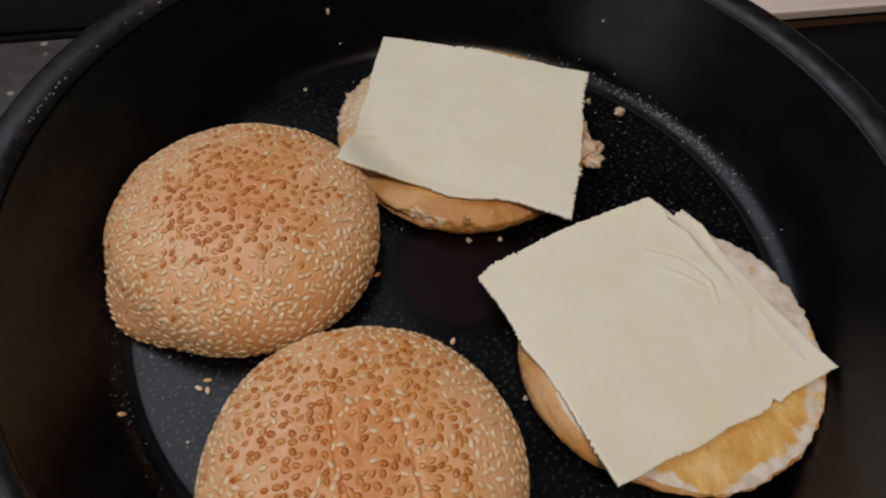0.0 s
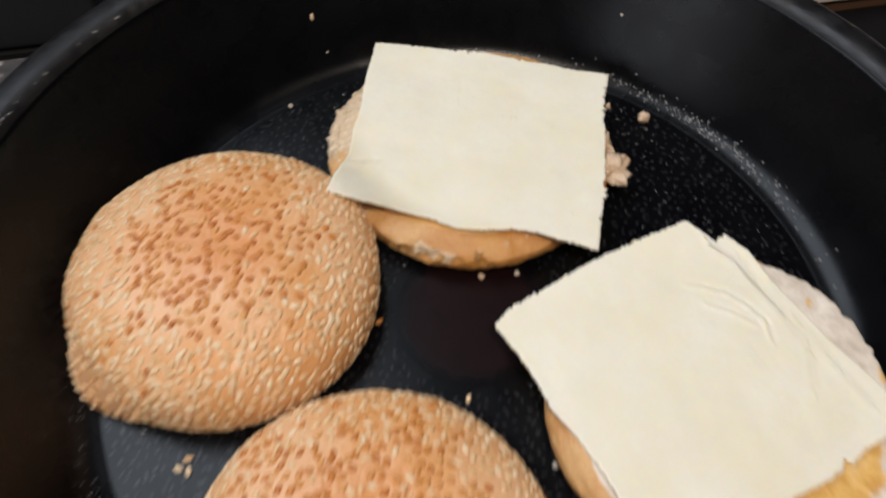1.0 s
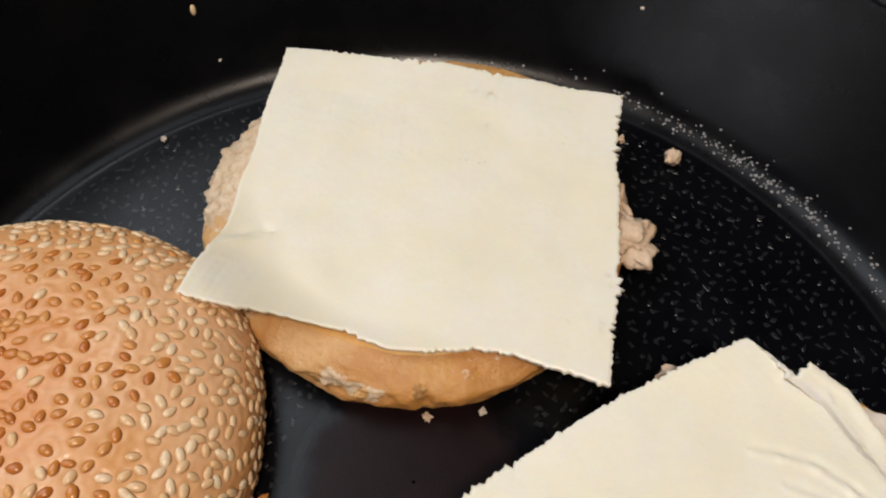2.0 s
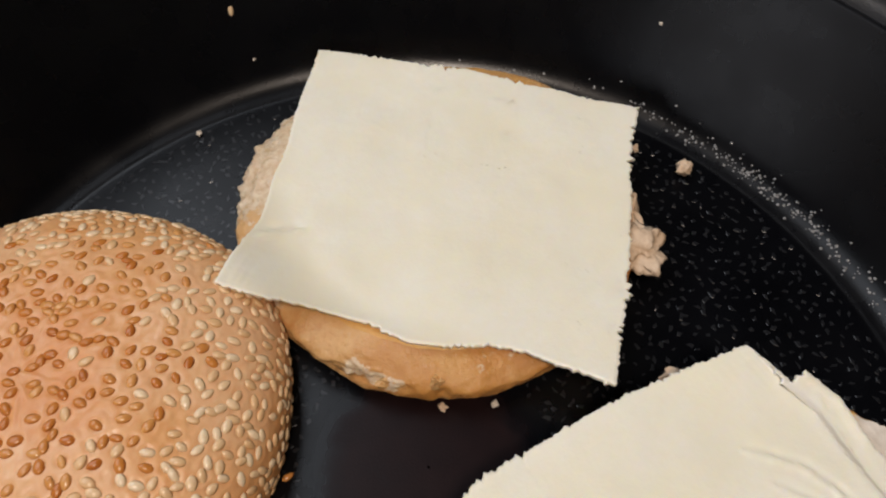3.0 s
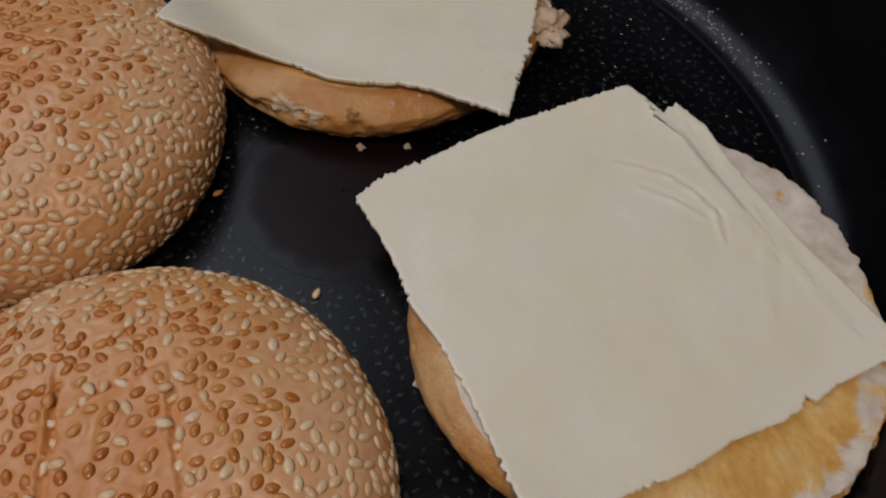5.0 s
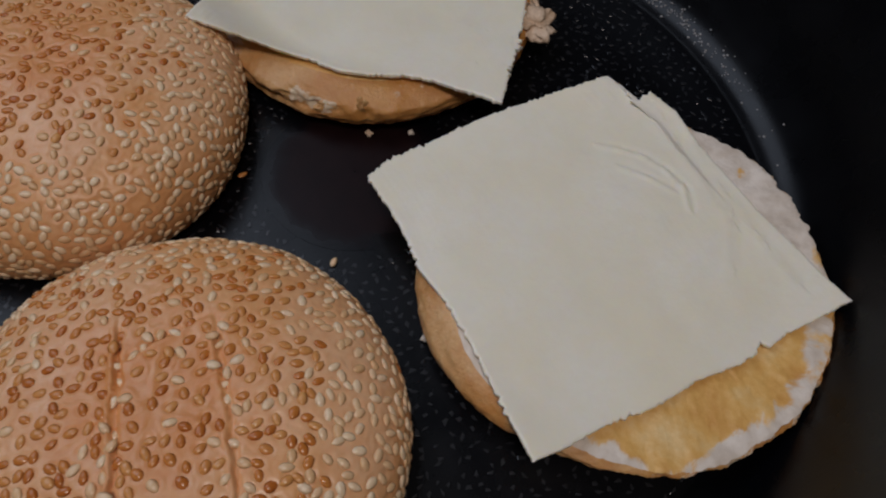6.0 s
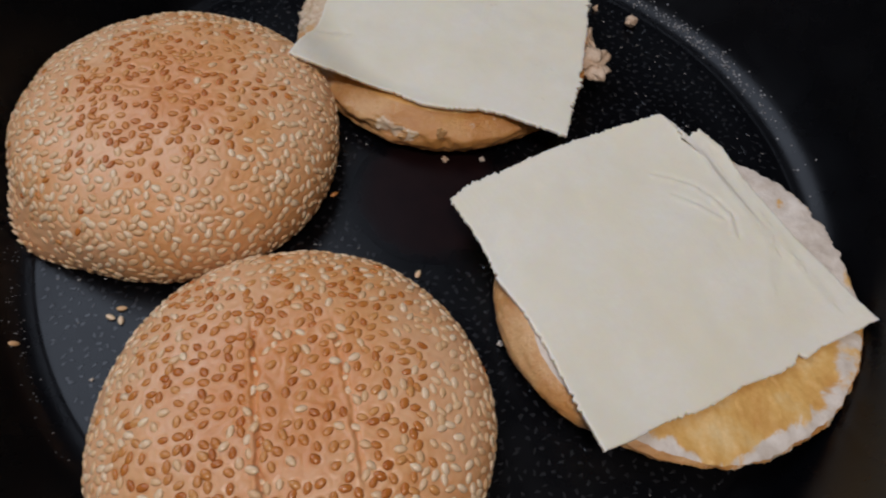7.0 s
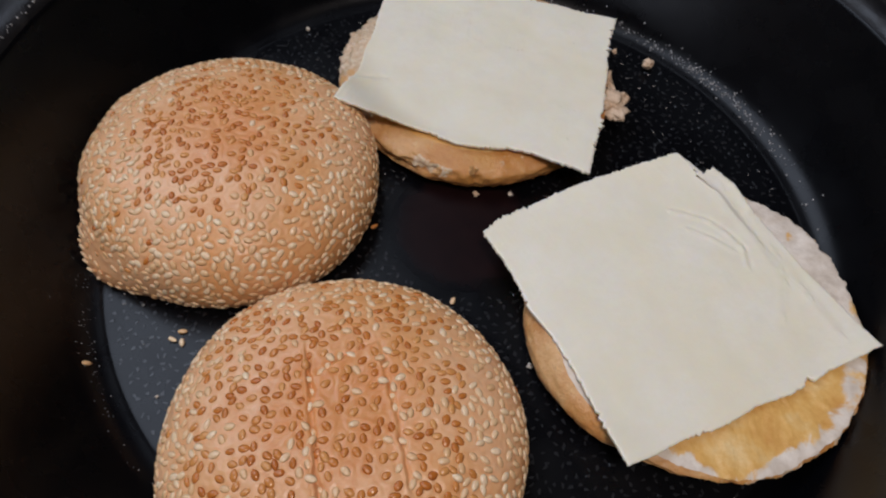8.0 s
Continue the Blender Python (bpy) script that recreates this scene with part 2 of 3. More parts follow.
setting("ceiling", (3.6, 3.4, 0.1), (0, -0.45, 1.65), plaster("dark_reflection_ceiling", (0.09, 0.09, 0.095)), "plain unseen kitchen ceiling, kept dark for the pan reflections")
setting("floor", (3.6, 3.4, 0.1), (0, -0.45, -1.05), plain("floor_tile", (0.25, 0.22, 0.19), 0.5), "plain brown kitchen floor")
setting("worktop_back", (1.75, 0.50, 0.04), (0.0, 0.65, TABLE - 0.022), plain("black_laminate", (0.012, 0.012, 0.013), 0.5), "matt black ledge behind the hob")


def hob():
    top = new("hob", None)
    top.matrix_world = PLAN @ pose(0, 0, TABLE)
    tagged(top, "black glass cooking hob under the frying pan", "hob")
    glass = hob_glass()
    part("front_plate", box_mesh("front_plate", (1.74, 0.56, 0.03), glass, 0.002), top).matrix_basis = pose(0.02, -0.03, -0.015)
    part("rear_plate", box_mesh("rear_plate", (0.875, 0.130, 0.03), glass, 0.002), top).matrix_basis = pose(0.4525, 0.3205, -0.015)


def wooden_board():
    top = new("wooden_board", None)
    top.matrix_world = PLAN @ pose(0.565, 0.432, TABLE)
    tagged(top, "pale wooden board lying behind the hob", "board")
    light = box_mesh("board_top", (0.62, 0.16, 0.006), board_wood("pale_wood", (0.62, 0.52, 0.45), (0.82, 0.73, 0.67)), 0.001)
    dark = box_mesh("board_core", (0.616, 0.156, 0.008), board_wood("dark_wood", (0.07, 0.035, 0.02), (0.13, 0.07, 0.04)), 0.0005)
    part("top_layer", light, top).matrix_basis = pose(0, 0, 0.0115)
    part("core", dark, top, "dark brown board edge").matrix_basis = pose(0, 0, 0.004)


def back_panel():
    ob = new("back_panel", box_mesh("back_panel", (0.72, 0.02, 0.22), plain("black_panel", (0.010, 0.010, 0.011), 0.55), 0.002))
    ob.matrix_world = PLAN @ pose(-0.42, 0.411, TABLE + 0.11)
    tagged(ob, "matt black upright panel behind the worktop", "panel")


hob()
wooden_board()
back_panel()

# ---- frying pan ----
PX, PY = 0.0315, 0.2205           # the pan's centre
INNER = smooth_profile([(0.0, 0.0), (0.032, 0.0), (0.080, 0.0), (0.129, 0.0), (0.1378, 0.0007), (0.1436, 0.0038), (0.1485, 0.0104),
                        (0.1536, 0.0195), (0.1589, 0.031), (0.1645, 0.045), (0.1675, 0.0535)], 6)


def wall_height(r):
    """Height of the pan's inside at the radius r."""
    for (r0, z0), (r1, z1) in zip(INNER, INNER[1:]):
        if r0 <= r <= r1:
            return z0 + (z1 - z0) * (r - r0) / max(r1 - r0, 1e-9)
    return INNER[-1][1]


def frying_pan():
    top = new("frying_pan", None)
    top.location = (PX, PY, 0)
    tagged(top, "large black non-stick frying pan with embossed flecked base", "frying pan")
    outer = smooth_profile([(0.1735, 0.0525), (0.1700, 0.042), (0.1640, 0.026), (0.1570, 0.010), (0.1480, 0.0), (0.135, -0.006), (0.06, -0.0075), (0.001, -0.0075)], 4)
    verts, faces = lathe([(max(r, 0.0004), z) for r, z in INNER] + [(0.1690, 0.0545)] + list(outer), 192)
    part("pan_body", mesh_from("pan_body", verts, faces, COATING), top)
    lip = smooth_profile([(0.1668, 0.0510), (0.1682, 0.0545), (0.1706, 0.0568), (0.1742, 0.0578), (0.1786, 0.0574), (0.1822, 0.0556), (0.1838, 0.0524), (0.1820, 0.0496), (0.1735, 0.0490)], 5)
    verts, faces = lathe(list(lip), 192)
    verts = [(x + 0.00008 * wob(x, y, z, 70), y + 0.00008 * wob(y, x, z, 70), z + 0.00010 * wob(x, y, z, 110, 3)) for x, y, z in verts]
    part("rim", mesh_from("rim", verts, faces, RIM), top, "worn dull grey pan rim")
    ring = [(0.0004, 0.00006), (0.012, 0.00006), (0.024, 0.00006), (0.0300, 0.00006), (0.03005, 0.0)]
    verts, faces = lathe(ring, 96)
    part("heat_spot", mesh_from("heat_spot", verts, faces, SPOT, False), top, "smooth dark red-brown heat spot")
    # embossed flecks, in loose rings
    rnd = random.Random(4)
    verts, faces = [], []
    r = 0.0345
    while r < 0.135:
        count = int(2 * math.pi * r / 0.0038)
        for i in range(count):
            a = 2 * math.pi * (i + rnd.uniform(-0.35, 0.35)) / count
            q = r + rnd.uniform(-0.0013, 0.0013)
            long, wide, turn = rnd.uniform(0.0012, 0.0023), rnd.uniform(0.0006, 0.0014), rnd.uniform(0, 6.28)
            n = len(verts)
            tri = [(-long / 2, -wide / 2 * rnd.uniform(0.1, 0.8)), (rnd.uniform(-0.1, 0.5) * long, -wide / 2), (long / 2, wide / 2 * rnd.uniform(-0.5, 0.6)), (rnd.uniform(-0.4, 0.2) * long, wide / 2)]
            lift0 = wall_height(q)
            for lift, grow in ((lift0, 1.25), (lift0 + 0.00011, 1.0)):
                for u, v in tri:
                    u, v = u * grow, v * grow
                    verts.append((q * math.cos(a) + u * math.cos(turn) - v * math.sin(turn), q * math.sin(a) + u * math.sin(turn) + v * math.cos(turn), lift))
            faces += [(n + 4, n + 5, n + 6, n + 7), (n, n + 1, n + 5, n + 4), (n + 1, n + 2, n + 6, n + 5), (n + 2, n + 3, n + 7, n + 6), (n + 3, n, n + 4, n + 7)]
        r += 0.0034
    flecks = part("fleck_pattern", mesh_from("fleck_pattern", verts, faces, FLECK, False), top, "small embossed light grey flecks")
    flecks["kind"] = "stuff"
    # spattered fat where the base turns up into the wall, coloured pale as glints
    verts, faces = [], []
    for i in range(380):
        a = rnd.choice((rnd.gauss(0.80, 0.24), rnd.gauss(0.80, 0.24), rnd.gauss(0.80, 0.24), rnd.gauss(3.65, 0.25)))
        q = rnd.gauss(0.1426, 0.0015)
        size = rnd.uniform(0.00016, 0.00062) * (1.0 if a < 2.2 else 0.45)
        z = wall_height(q)
        n = len(verts)
        for lift, grow in ((0.0, 1.0), (0.55, 0.75)):
            for k in range(6):
                verts.append((q * math.cos(a) + size * grow * math.cos(k * 1.047), q * math.sin(a) + size * grow * math.sin(k * 1.047), z + size * lift))
        verts.append((q * math.cos(a), q * math.sin(a), z + size * 0.8))
        for k in range(6):
            m = (k + 1) % 6
            faces += [(n + k, n + m, n + 6 + m, n + 6 + k), (n + 6 + k, n + 6 + m, n + 12)]
    # pale dots on the rim imitate its glints
    for i in range(150):
        a, q, size = rnd.choice((rnd.gauss(3.0, 0.06), rnd.gauss(3.0, 0.10), rnd.gauss(2.75, 0.35))), rnd.gauss(0.1706, 0.0006), rnd.uniform(0.00015, 0.00058)
        n = len(verts)
        for lift, grow in ((-0.2, 1.0), (0.55, 0.75)):
            for k in range(6):
                verts.append((q * math.cos(a) + size * grow * math.cos(k * 1.047), q * math.sin(a) + size * grow * math.sin(k * 1.047), 0.0563 + size * lift))
        verts.append((q * math.cos(a), q * math.sin(a), 0.0563 + size * 0.8))
        for k in range(6):
            m = (k + 1) % 6
            faces += [(n + k, n + m, n + 6 + m, n + 6 + k), (n + 6 + k, n + 6 + m, n + 12)]
    glint_drops = part("fat_spatter_glints", mesh_from("fat_spatter_glints", verts, faces, SPLASH_GLINT), top, "tiny fat droplets and pale dots painted as glints")
    glint_drops["kind"] = "stuff"


def splash_glint_paint():
    k = Mat("fat_glint", 0.10, Specular_IOR_Level=0.9)
    # light base colour puts the sparkle into the paint
    k.set("Base Color", k.ramp(k.noise(500, 2), [(0.3, (0.10, 0.10, 0.10)), (0.8, (0.42, 0.41, 0.40))]))
    return k.m


SPLASH_GLINT = splash_glint_paint()
frying_pan()


# ---- buns ----
def seed_shape(variant):
    """A flat drop, 1 long, pointed at +x: rings of five, 42 triangles."""
    rnd = random.Random(variant)
    rows = [(-0.5, 0.03), (-0.42, 0.17), (-0.22, 0.275), (0.05, 0.295), (0.31, 0.205), (0.5, 0.035)]
    verts, faces = [], []
    for x, w in rows:
        w *= rnd.uniform(0.92, 1.08)
        for k in range(6):
            b = k * math.pi / 3
            verts.append((x, w * math.cos(b), 0.62 * w * math.sin(b)))
    for i in range(5):
        for k in range(6):
            m = (k + 1) % 6
            faces.append((i * 6 + k, i * 6 + m, (i + 1) * 6 + m, (i + 1) * 6 + k))
    faces.append(tuple(range(30, 36)))
    return np.array(verts), faces


SEED_SHAPES = [seed_shape(v) for v in range(5)]
SEED_MESHES = {("pale", i): mesh_from("pale_seed", v, f, SEED_PALE) for i, (v, f) in enumerate(SEED_SHAPES)}
SEED_MESHES.update({("toast", i): mesh_from("toasted_seed", v, f, SEED_TOAST) for i, (v, f) in enumerate(SEED_SHAPES)})


def dome_point(R, H, s, a, p=2.4):
    """The dome's surface: s from 0 at the base to 1 at the crown, a the angle about z."""
    z0 = 0.26 * H
    if s < 0.16:
        z = z0 * s / 0.16
        r = R * (1 - 0.06 * ((z0 - z) / z0) ** 2)
    else:
        b = (s - 0.16) / 0.84 * math.pi / 2
        r, z = R * max(0.0, math.cos(b)) ** (2 / p), z0 + (H - z0) * math.sin(b) ** (2 / p)
    return r * math.cos(a), r * math.sin(a), z


def bun_top(label, place, R, H, p, seed, creases, bulges, toast_at, toast_r, share, count, flap):
    """The sesame-sprinkled top half of a bun, lying on its cut face."""
    top = new("sesame_bun", None)
    top.location = place
    tagged(top, label, "burger bun", "burger buns in the pan")
    rnd = random.Random(seed)
    R, H = R - 0.0006, H - 0.0005
    rings, segs = 140, 360
    s = np.linspace(0, 1, rings) ** 0.9
    base = np.array([dome_point(R, H, si, ai, p) for si in s for ai in np.linspace(0, 2 * np.pi, segs, endpoint=False)])

    def off_crease(x, y, line):
        (x0, y0), (x1, y1) = line
        dx, dy = x1 - x0, y1 - y0
        u = ((x - x0) * dx + (y - y0) * dy) / (dx * dx + dy * dy)
        return u, ((x - x0) * dy - (y - y0) * dx) / math.hypot(dx, dy)

    def shaped(point):
        """Lumps of the whole bun, the same for crust and seeds."""
        x, y, z = point
        a = math.atan2(y, x)
        k = 1 + 0.012 * math.sin(2 * a + seed) + 0.010 * math.sin(3 * a + 2.1 * seed) + 0.02 * wob(x, y, z, 30, seed)
        for a0, wide, much in bulges:
            k += much * math.exp(-(((a - a0 + math.pi) % (2 * math.pi) - math.pi) / wide) ** 2)
        turn = (a - flap[0] + math.pi) % (2 * math.pi) - math.pi
        k += flap[1] / R * math.exp(-(turn / 0.38) ** 2) * max(0.0, 1 - z / 0.018) ** 1.4
        lift = (0.0012 * wob(x, y, 0, 34, seed + 5) + 0.0006 * wob(x, y, 0, 80, seed + 9)) * min(1, z / (0.5 * H))
        for (x0, y0), (x1, y1), depth, width in creases:
            u, d = off_crease(x, y, ((x0, y0), (x1, y1)))
            fade = max(0.0, min(1.0, (u + 0.15) / 0.2)) * max(0.0, min(1.0, (1.15 - u) / 0.2))
            d += 0.0009 * wob(x, y, 0, 160, seed) + 0.0004 * wob(x, y, 0, 480, seed)
            lift += fade * depth * (-math.exp(-(d / width) ** 2) + 0.55 * math.exp(-((d - 1.6 * width) / (1.3 * width)) ** 2))
        return np.array((x * k, y * k, z + lift))

    # seeds: evenly scattered, never closer than their width
    spots, tries, taken = [], 0, np.zeros((count, 3))
    while len(spots) < count and tries < 45000:
        tries += 1
        si, ai = rnd.uniform(0.03, 1.0), rnd.uniform(0, 2 * math.pi)
        at = np.array(dome_point(R, H, si, ai, p))
        if rnd.random() > math.hypot(at[0], at[1]) / R + 0.02:
            continue
        gap = rnd.choice((0.0021, 0.0024, 0.0028, 0.0032))
        if creases and -0.020 < at[1] < 0.012 and off_crease(at[0], at[1], creases[0][:2])[1] * off_crease(at[0], at[1], creases[1][:2])[1] < 0:
            gap *= 1.2
        if not spots or ((taken[:len(spots)] - at) ** 2).sum(axis=1).min() > gap ** 2:
            e = 1e-3
            du = np.array(dome_point(R, H, si, ai + e, p)) - at
            ds = np.array(dome_point(R, H, min(1, si + e), ai, p)) - np.array(dome_point(R, H, si - e, ai, p))
            n = np.cross(du, ds)
            if np.linalg.norm(n) < 1e-12:
                continue
            n /= np.linalg.norm(n)
            taken[len(spots)] = at
            spots.append((at, n if n[2] > -0.5 else -n, rnd.uniform(0, 6.283)))
    centre = np.array([q for q, *_ in spots])
    # crust, raised a little round each seed
    out = np.array([shaped(q) for q in base])
    nearest = np.full(len(base), 1.0)
    for i in range(0, len(base), 3000):
        d = np.linalg.norm(base[i:i + 3000, None] - centre[None], axis=2)
        nearest[i:i + 3000] = d.min(axis=1)
    rise = 0.00030 * np.exp(-((nearest - 0.0021) / 0.0008) ** 2) - 0.00030 * np.exp(-(nearest / 0.0010) ** 2)
    radial = base / np.maximum(np.linalg.norm(base - [0, 0, 0.0], axis=1)[:, None], 1e-9)
    out = out + radial * rise[:, None]
    toast = np.array([max(0.0, 1 - (math.hypot(q[0] - toast_at[0], q[1] - toast_at[1]) / toast_r) ** 2) + 0.25 * wob(*q, 60, seed) for q in base])
    faces = [(i * segs + j, i * segs + (j + 1) % segs, (i + 1) * segs + (j + 1) % segs, (i + 1) * segs + j) for i in range(rings - 1) for j in range(segs)]
    me = mesh_from("crust", out, faces, CRUST_TOP)
    add_values(me, "toast", np.clip(toast, 0, 1))
    part("crust", me, top)
    # the cut face, a white rim of crumb below the crust
    verts, fs = lathe([(0.0005, 0.0004), (R * 0.86, 0.0004), (R * 0.915, 0.0008), (R * 0.925, 0.0022), (R * 0.90, 0.0045)], 120)
    verts = [(x + 0.0006 * wob(x, y, z, 220), y + 0.0006 * wob(y, x, z, 220), z) for x, y, z in verts]
    part("cut_face", mesh_from("cut_face", verts, fs, CRUMB_WHITE), top, "white cut crumb of the bun")
    # seeds
    many = {"pale": ([], []), "toast": ([], [])}
    order = sorted(range(len(spots)), key=lambda i: spots[i][0][1] * 0.7 - spots[i][0][2])
    for rank, i in enumerate(order):
        spot, n, turn = spots[i]
        near = 1 - (math.hypot(spot[0] - toast_at[0], spot[1] - toast_at[1]) / toast_r) ** 2 + 0.5 * wob(*spot, 90, seed)
        for line in creases:
            u, d = off_crease(spot[0], spot[1], line[:2])
            near -= 0.8 * (-0.05 < u < 1.05 and abs(d) < 0.0022)
        kind = "toast" if rnd.random() < share * max(0.0, min(1.0, near * 2.0)) + 0.02 else "pale"
        z = Vector(n)
        x = z.orthogonal().normalized()
        m = Matrix.Identity(3)
        m.col[0], m.col[1], m.col[2] = x, z.cross(x), z
        m = m @ Matrix.Rotation(turn, 3, "Z") @ Matrix.Rotation(rnd.uniform(-0.15, 0.15), 3, "Y")
        long = rnd.uniform(0.0031, 0.0038)
        size = (long, long * rnd.uniform(1.02, 1.26), long * rnd.uniform(0.85, 1.05))
        at = Vector(shaped(spot)) + z * (0.00003 if kind == "toast" else 0.00009)
        v = rnd.randrange(5)
        pose_m = Matrix.Translation(at) @ m.to_4x4() @ Matrix.Diagonal((*size, 1))
        if rank < 300:
            ob = part("sesame_seed", SEED_MESHES[kind, v], top)
            ob.matrix_basis = pose_m
        else:
            verts, fs = many[kind]
            k = len(verts)
            verts += [pose_m @ Vector(q) for q in SEED_SHAPES[v][0]]
            fs += [tuple(j + k for j in f) for f in SEED_SHAPES[v][1]]
    for kind, mat in (("pale", SEED_PALE_MANY), ("toast", SEED_TOAST_MANY)):
        if many[kind][0]:
            ob = part("seed_scatter", mesh_from("seed_scatter", *many[kind], mat), top)
            ob["kind"] = "stuff"


def bun_heel(label, place, R, H, zmax, seed, toast_dir, scars, dents, dip, edge, baked, soft, torn):
    """The bottom half of a bun, cut face up."""
    top = new("toasted_bun", None)
    top.location = place
    tagged(top, label, "burger bun", "burger buns in the pan")
    segs = 420
    side = smooth_profile([(0.70 * R, 0.0006), (0.84 * R, 0.0010), (0.925 * R, 0.25 * zmax + 0.0008), (0.985 * R, 0.6 * zmax), (R, zmax),
                           (0.990 * R, 0.5 * (zmax + H)), ((0.45 + 0.55 * edge) * R, H - 0.0011), (edge * R, H)], 9)

    def bare(x, y, z):
        a, most = math.atan2(y, x), 0.0
        for a0, wide, zc, tall, much in torn:
            d = (a - a0 + math.pi) % (2 * math.pi) - math.pi
            most = max(most, much * math.exp(-(d / wide) ** 4 - ((z - zc) / tall) ** 4))
        return most

    def shaped(x, y, z):
        a = math.atan2(y, x)
        k = 1 + 0.010 * math.sin(2 * a + seed) + 0.008 * math.sin(5 * a + 2 * seed) + 0.016 * wob(x, y, z, 45, seed) + 0.007 * wob(x, y, z, 150, seed) + 0.004 * wob(x, y, z, 420, seed) + 0.006 * wob(x, y, 3.2 * z, 210, seed + 8)
        for a0, wide, deep in dents:
            d = (a - a0 + math.pi) % (2 * math.pi) - math.pi
            k -= deep * math.exp(-(d / wide) ** 2)
        for a0, wide, zc, tall, deep in scars:
            d = (a - a0 + math.pi) % (2 * math.pi) - math.pi
            k -= deep / R * math.exp(-(d / wide) ** 2 - ((z - zc) / tall) ** 2) * (0.55 + 0.6 * wob(x, y, z, 330, seed))
        k -= 0.028 * bare(x, y, z) * (0.30 + wob(x, y, z, 300, seed + 3) + 0.7 * wob(x, y, z, 760, seed + 5))
        low = max(0.0, (x * dip[0] + y * dip[1]) / R)
        k -= 0.90 * low * dip[2] * max(0.0, 1 - z / (0.9 * H))
        k -= 0.11 * max(0.0, (x * soft[0] + y * soft[1]) / R) * (z / H) ** 5
        return x * k, y * k, z * (1 - dip[2] * low) + 0.0006 * wob(x, y, z, 70, seed) * min(1, z / 0.004)

    verts, faces = lathe(side, segs)
    toast = [baked[0] + (x * baked[1] + y * baked[2]) / R + 0.7 * wob(x, y, z, 60, seed) for x, y, z in verts]
    me = mesh_from("crust", [shaped(*v) for v in verts], faces, CRUST_SIDE)
    add_values(me, "toast", np.clip(toast, 0, 1))
    add_values(me, "torn", [0.95 * bare(*v) for v in verts])
    part("crust", me, top)
    face = [(edge * R, H), ((edge - 0.012) * R, H + 0.0003)] + [(r * R, H + 0.0004) for r in np.linspace(edge - 0.03, 0.006, 34)]
    verts, faces = lathe(face, segs)
    lifted = []
    for i, (x, y, z) in enumerate(verts):
        fade = 0.0 if i < segs else 1.0
        x, y, z = shaped(x, y, z)
        lifted.append((x, y, z + fade * (0.0005 * wob(x, y, 0, 240, seed) + 0.0004 * wob(x, y, 0, 600, seed))))
    me = mesh_from("cut_face", lifted, faces, CRUMB_TOAST)
    add_values(me, "toast", [max(0, min(1, 0.48 + (x * toast_dir[0] + y * toast_dir[1]) / R - toast_dir[2] * max(0, math.hypot(x, y) / R - 0.74) / 0.20)) for x, y, z in verts])
    part("cut_face", me, top, "cut face, white crumb fried golden in places")
    return top


def lump(name, size, material, seed, parent=None, place=(0, 0, 0), turn=0.0):
    """A torn, knobbly bit of bread; its lowest point lies at z = 0."""
    bm = bmesh.new()
    bmesh.ops.create_icosphere(bm, subdivisions=4, radius=0.5)
    for v in bm.verts:
        c = v.co
        k = 1 + 0.75 * wob(c.x, c.y, c.z, 2.6, seed) + 0.42 * wob(c.x, c.y, c.z, 6.0, seed + 3) + 0.14 * wob(c.x, c.y, c.z, 15.0, seed + 6)
        v.co = Vector((c.x * k * size[0], c.y * k * size[1], c.z * k * size[2]))
    low = min(v.co.z for v in bm.verts)
    for v in bm.verts:
        v.co.z -= low
        v.co.rotate(Euler((0, 0, turn)))
    me = bpy.data.meshes.new(name)
    bm.to_mesh(me)
    bm.free()
    me.materials.append(material)
    me.shade_smooth()
    ob = new(name, me)
    ob.location = place
    if parent:
        ob.parent = parent
    return ob


B1, B2 = (-0.0612, 0.2249), (0.0017, 0.1265)
bun_top("golden sesame bun top, browned crown, lying cut side down", (*B1, 0.0), 0.0566, 0.0353, 2.55, 3, [],
        [(0.95, 0.45, 0.030), (-0.55, 0.60, 0.022), (2.3, 0.60, -0.030)], (0.001, 0.001), 0.037, 0.93, 1350, (-2.33, 0.0105))
bun_top("golden sesame bun top with two creases across its crown", (*B2, 0.0), 0.0567, 0.0330, 2.4, 7,
        [((-0.0127, 0.0155), (0.001, -0.032), 0.0016, 0.00065), ((0.0093, 0.0205), (0.0225, -0.016), 0.0012, 0.00065),
         ((-0.0097, 0.0115), (0.0043, 0.0235), 0.0009, 0.0007)], [], (-0.003, 0.002), 0.047, 0.88, 1350, (0.0, 0.0))
HEEL_A = bun_heel("toasted bun bottom with torn edge under a cheese slice", (0.0282, 0.2980, 0.0), 0.0612, 0.0152, 0.0080, 11, (0.55, -0.75, 0.0),
                  [(-1.80, 0.19, 0.0105, 0.0021, 0.0046), (-1.47, 0.045, 0.0085, 0.0045, 0.0026), (-2.05, 0.14, 0.0070, 0.0018, 0.0034), (-1.25, 0.22, 0.0055, 0.0015, 0.0022),
                   (-1.66, 0.10, 0.0060, 0.0014, 0.0028), (-2.3, 0.12, 0.0095, 0.0016, 0.0024)], [(2.45, 0.30, 0.060), (1.65, 0.55, 0.105), (0.15, 0.45, 0.045)], (0, 0, 0), 0.825, (0.50, 0.45, -0.45), (0, 0),
                  [(-1.80, 0.17, 0.0108, 0.0026, 0.75), (-1.25, 0.22, 0.0135, 0.0020, 0.35), (2.95, 0.50, 0.0120, 0.0070, 1.0), (-2.5, 0.2, 0.0140, 0.0025, 0.6)])
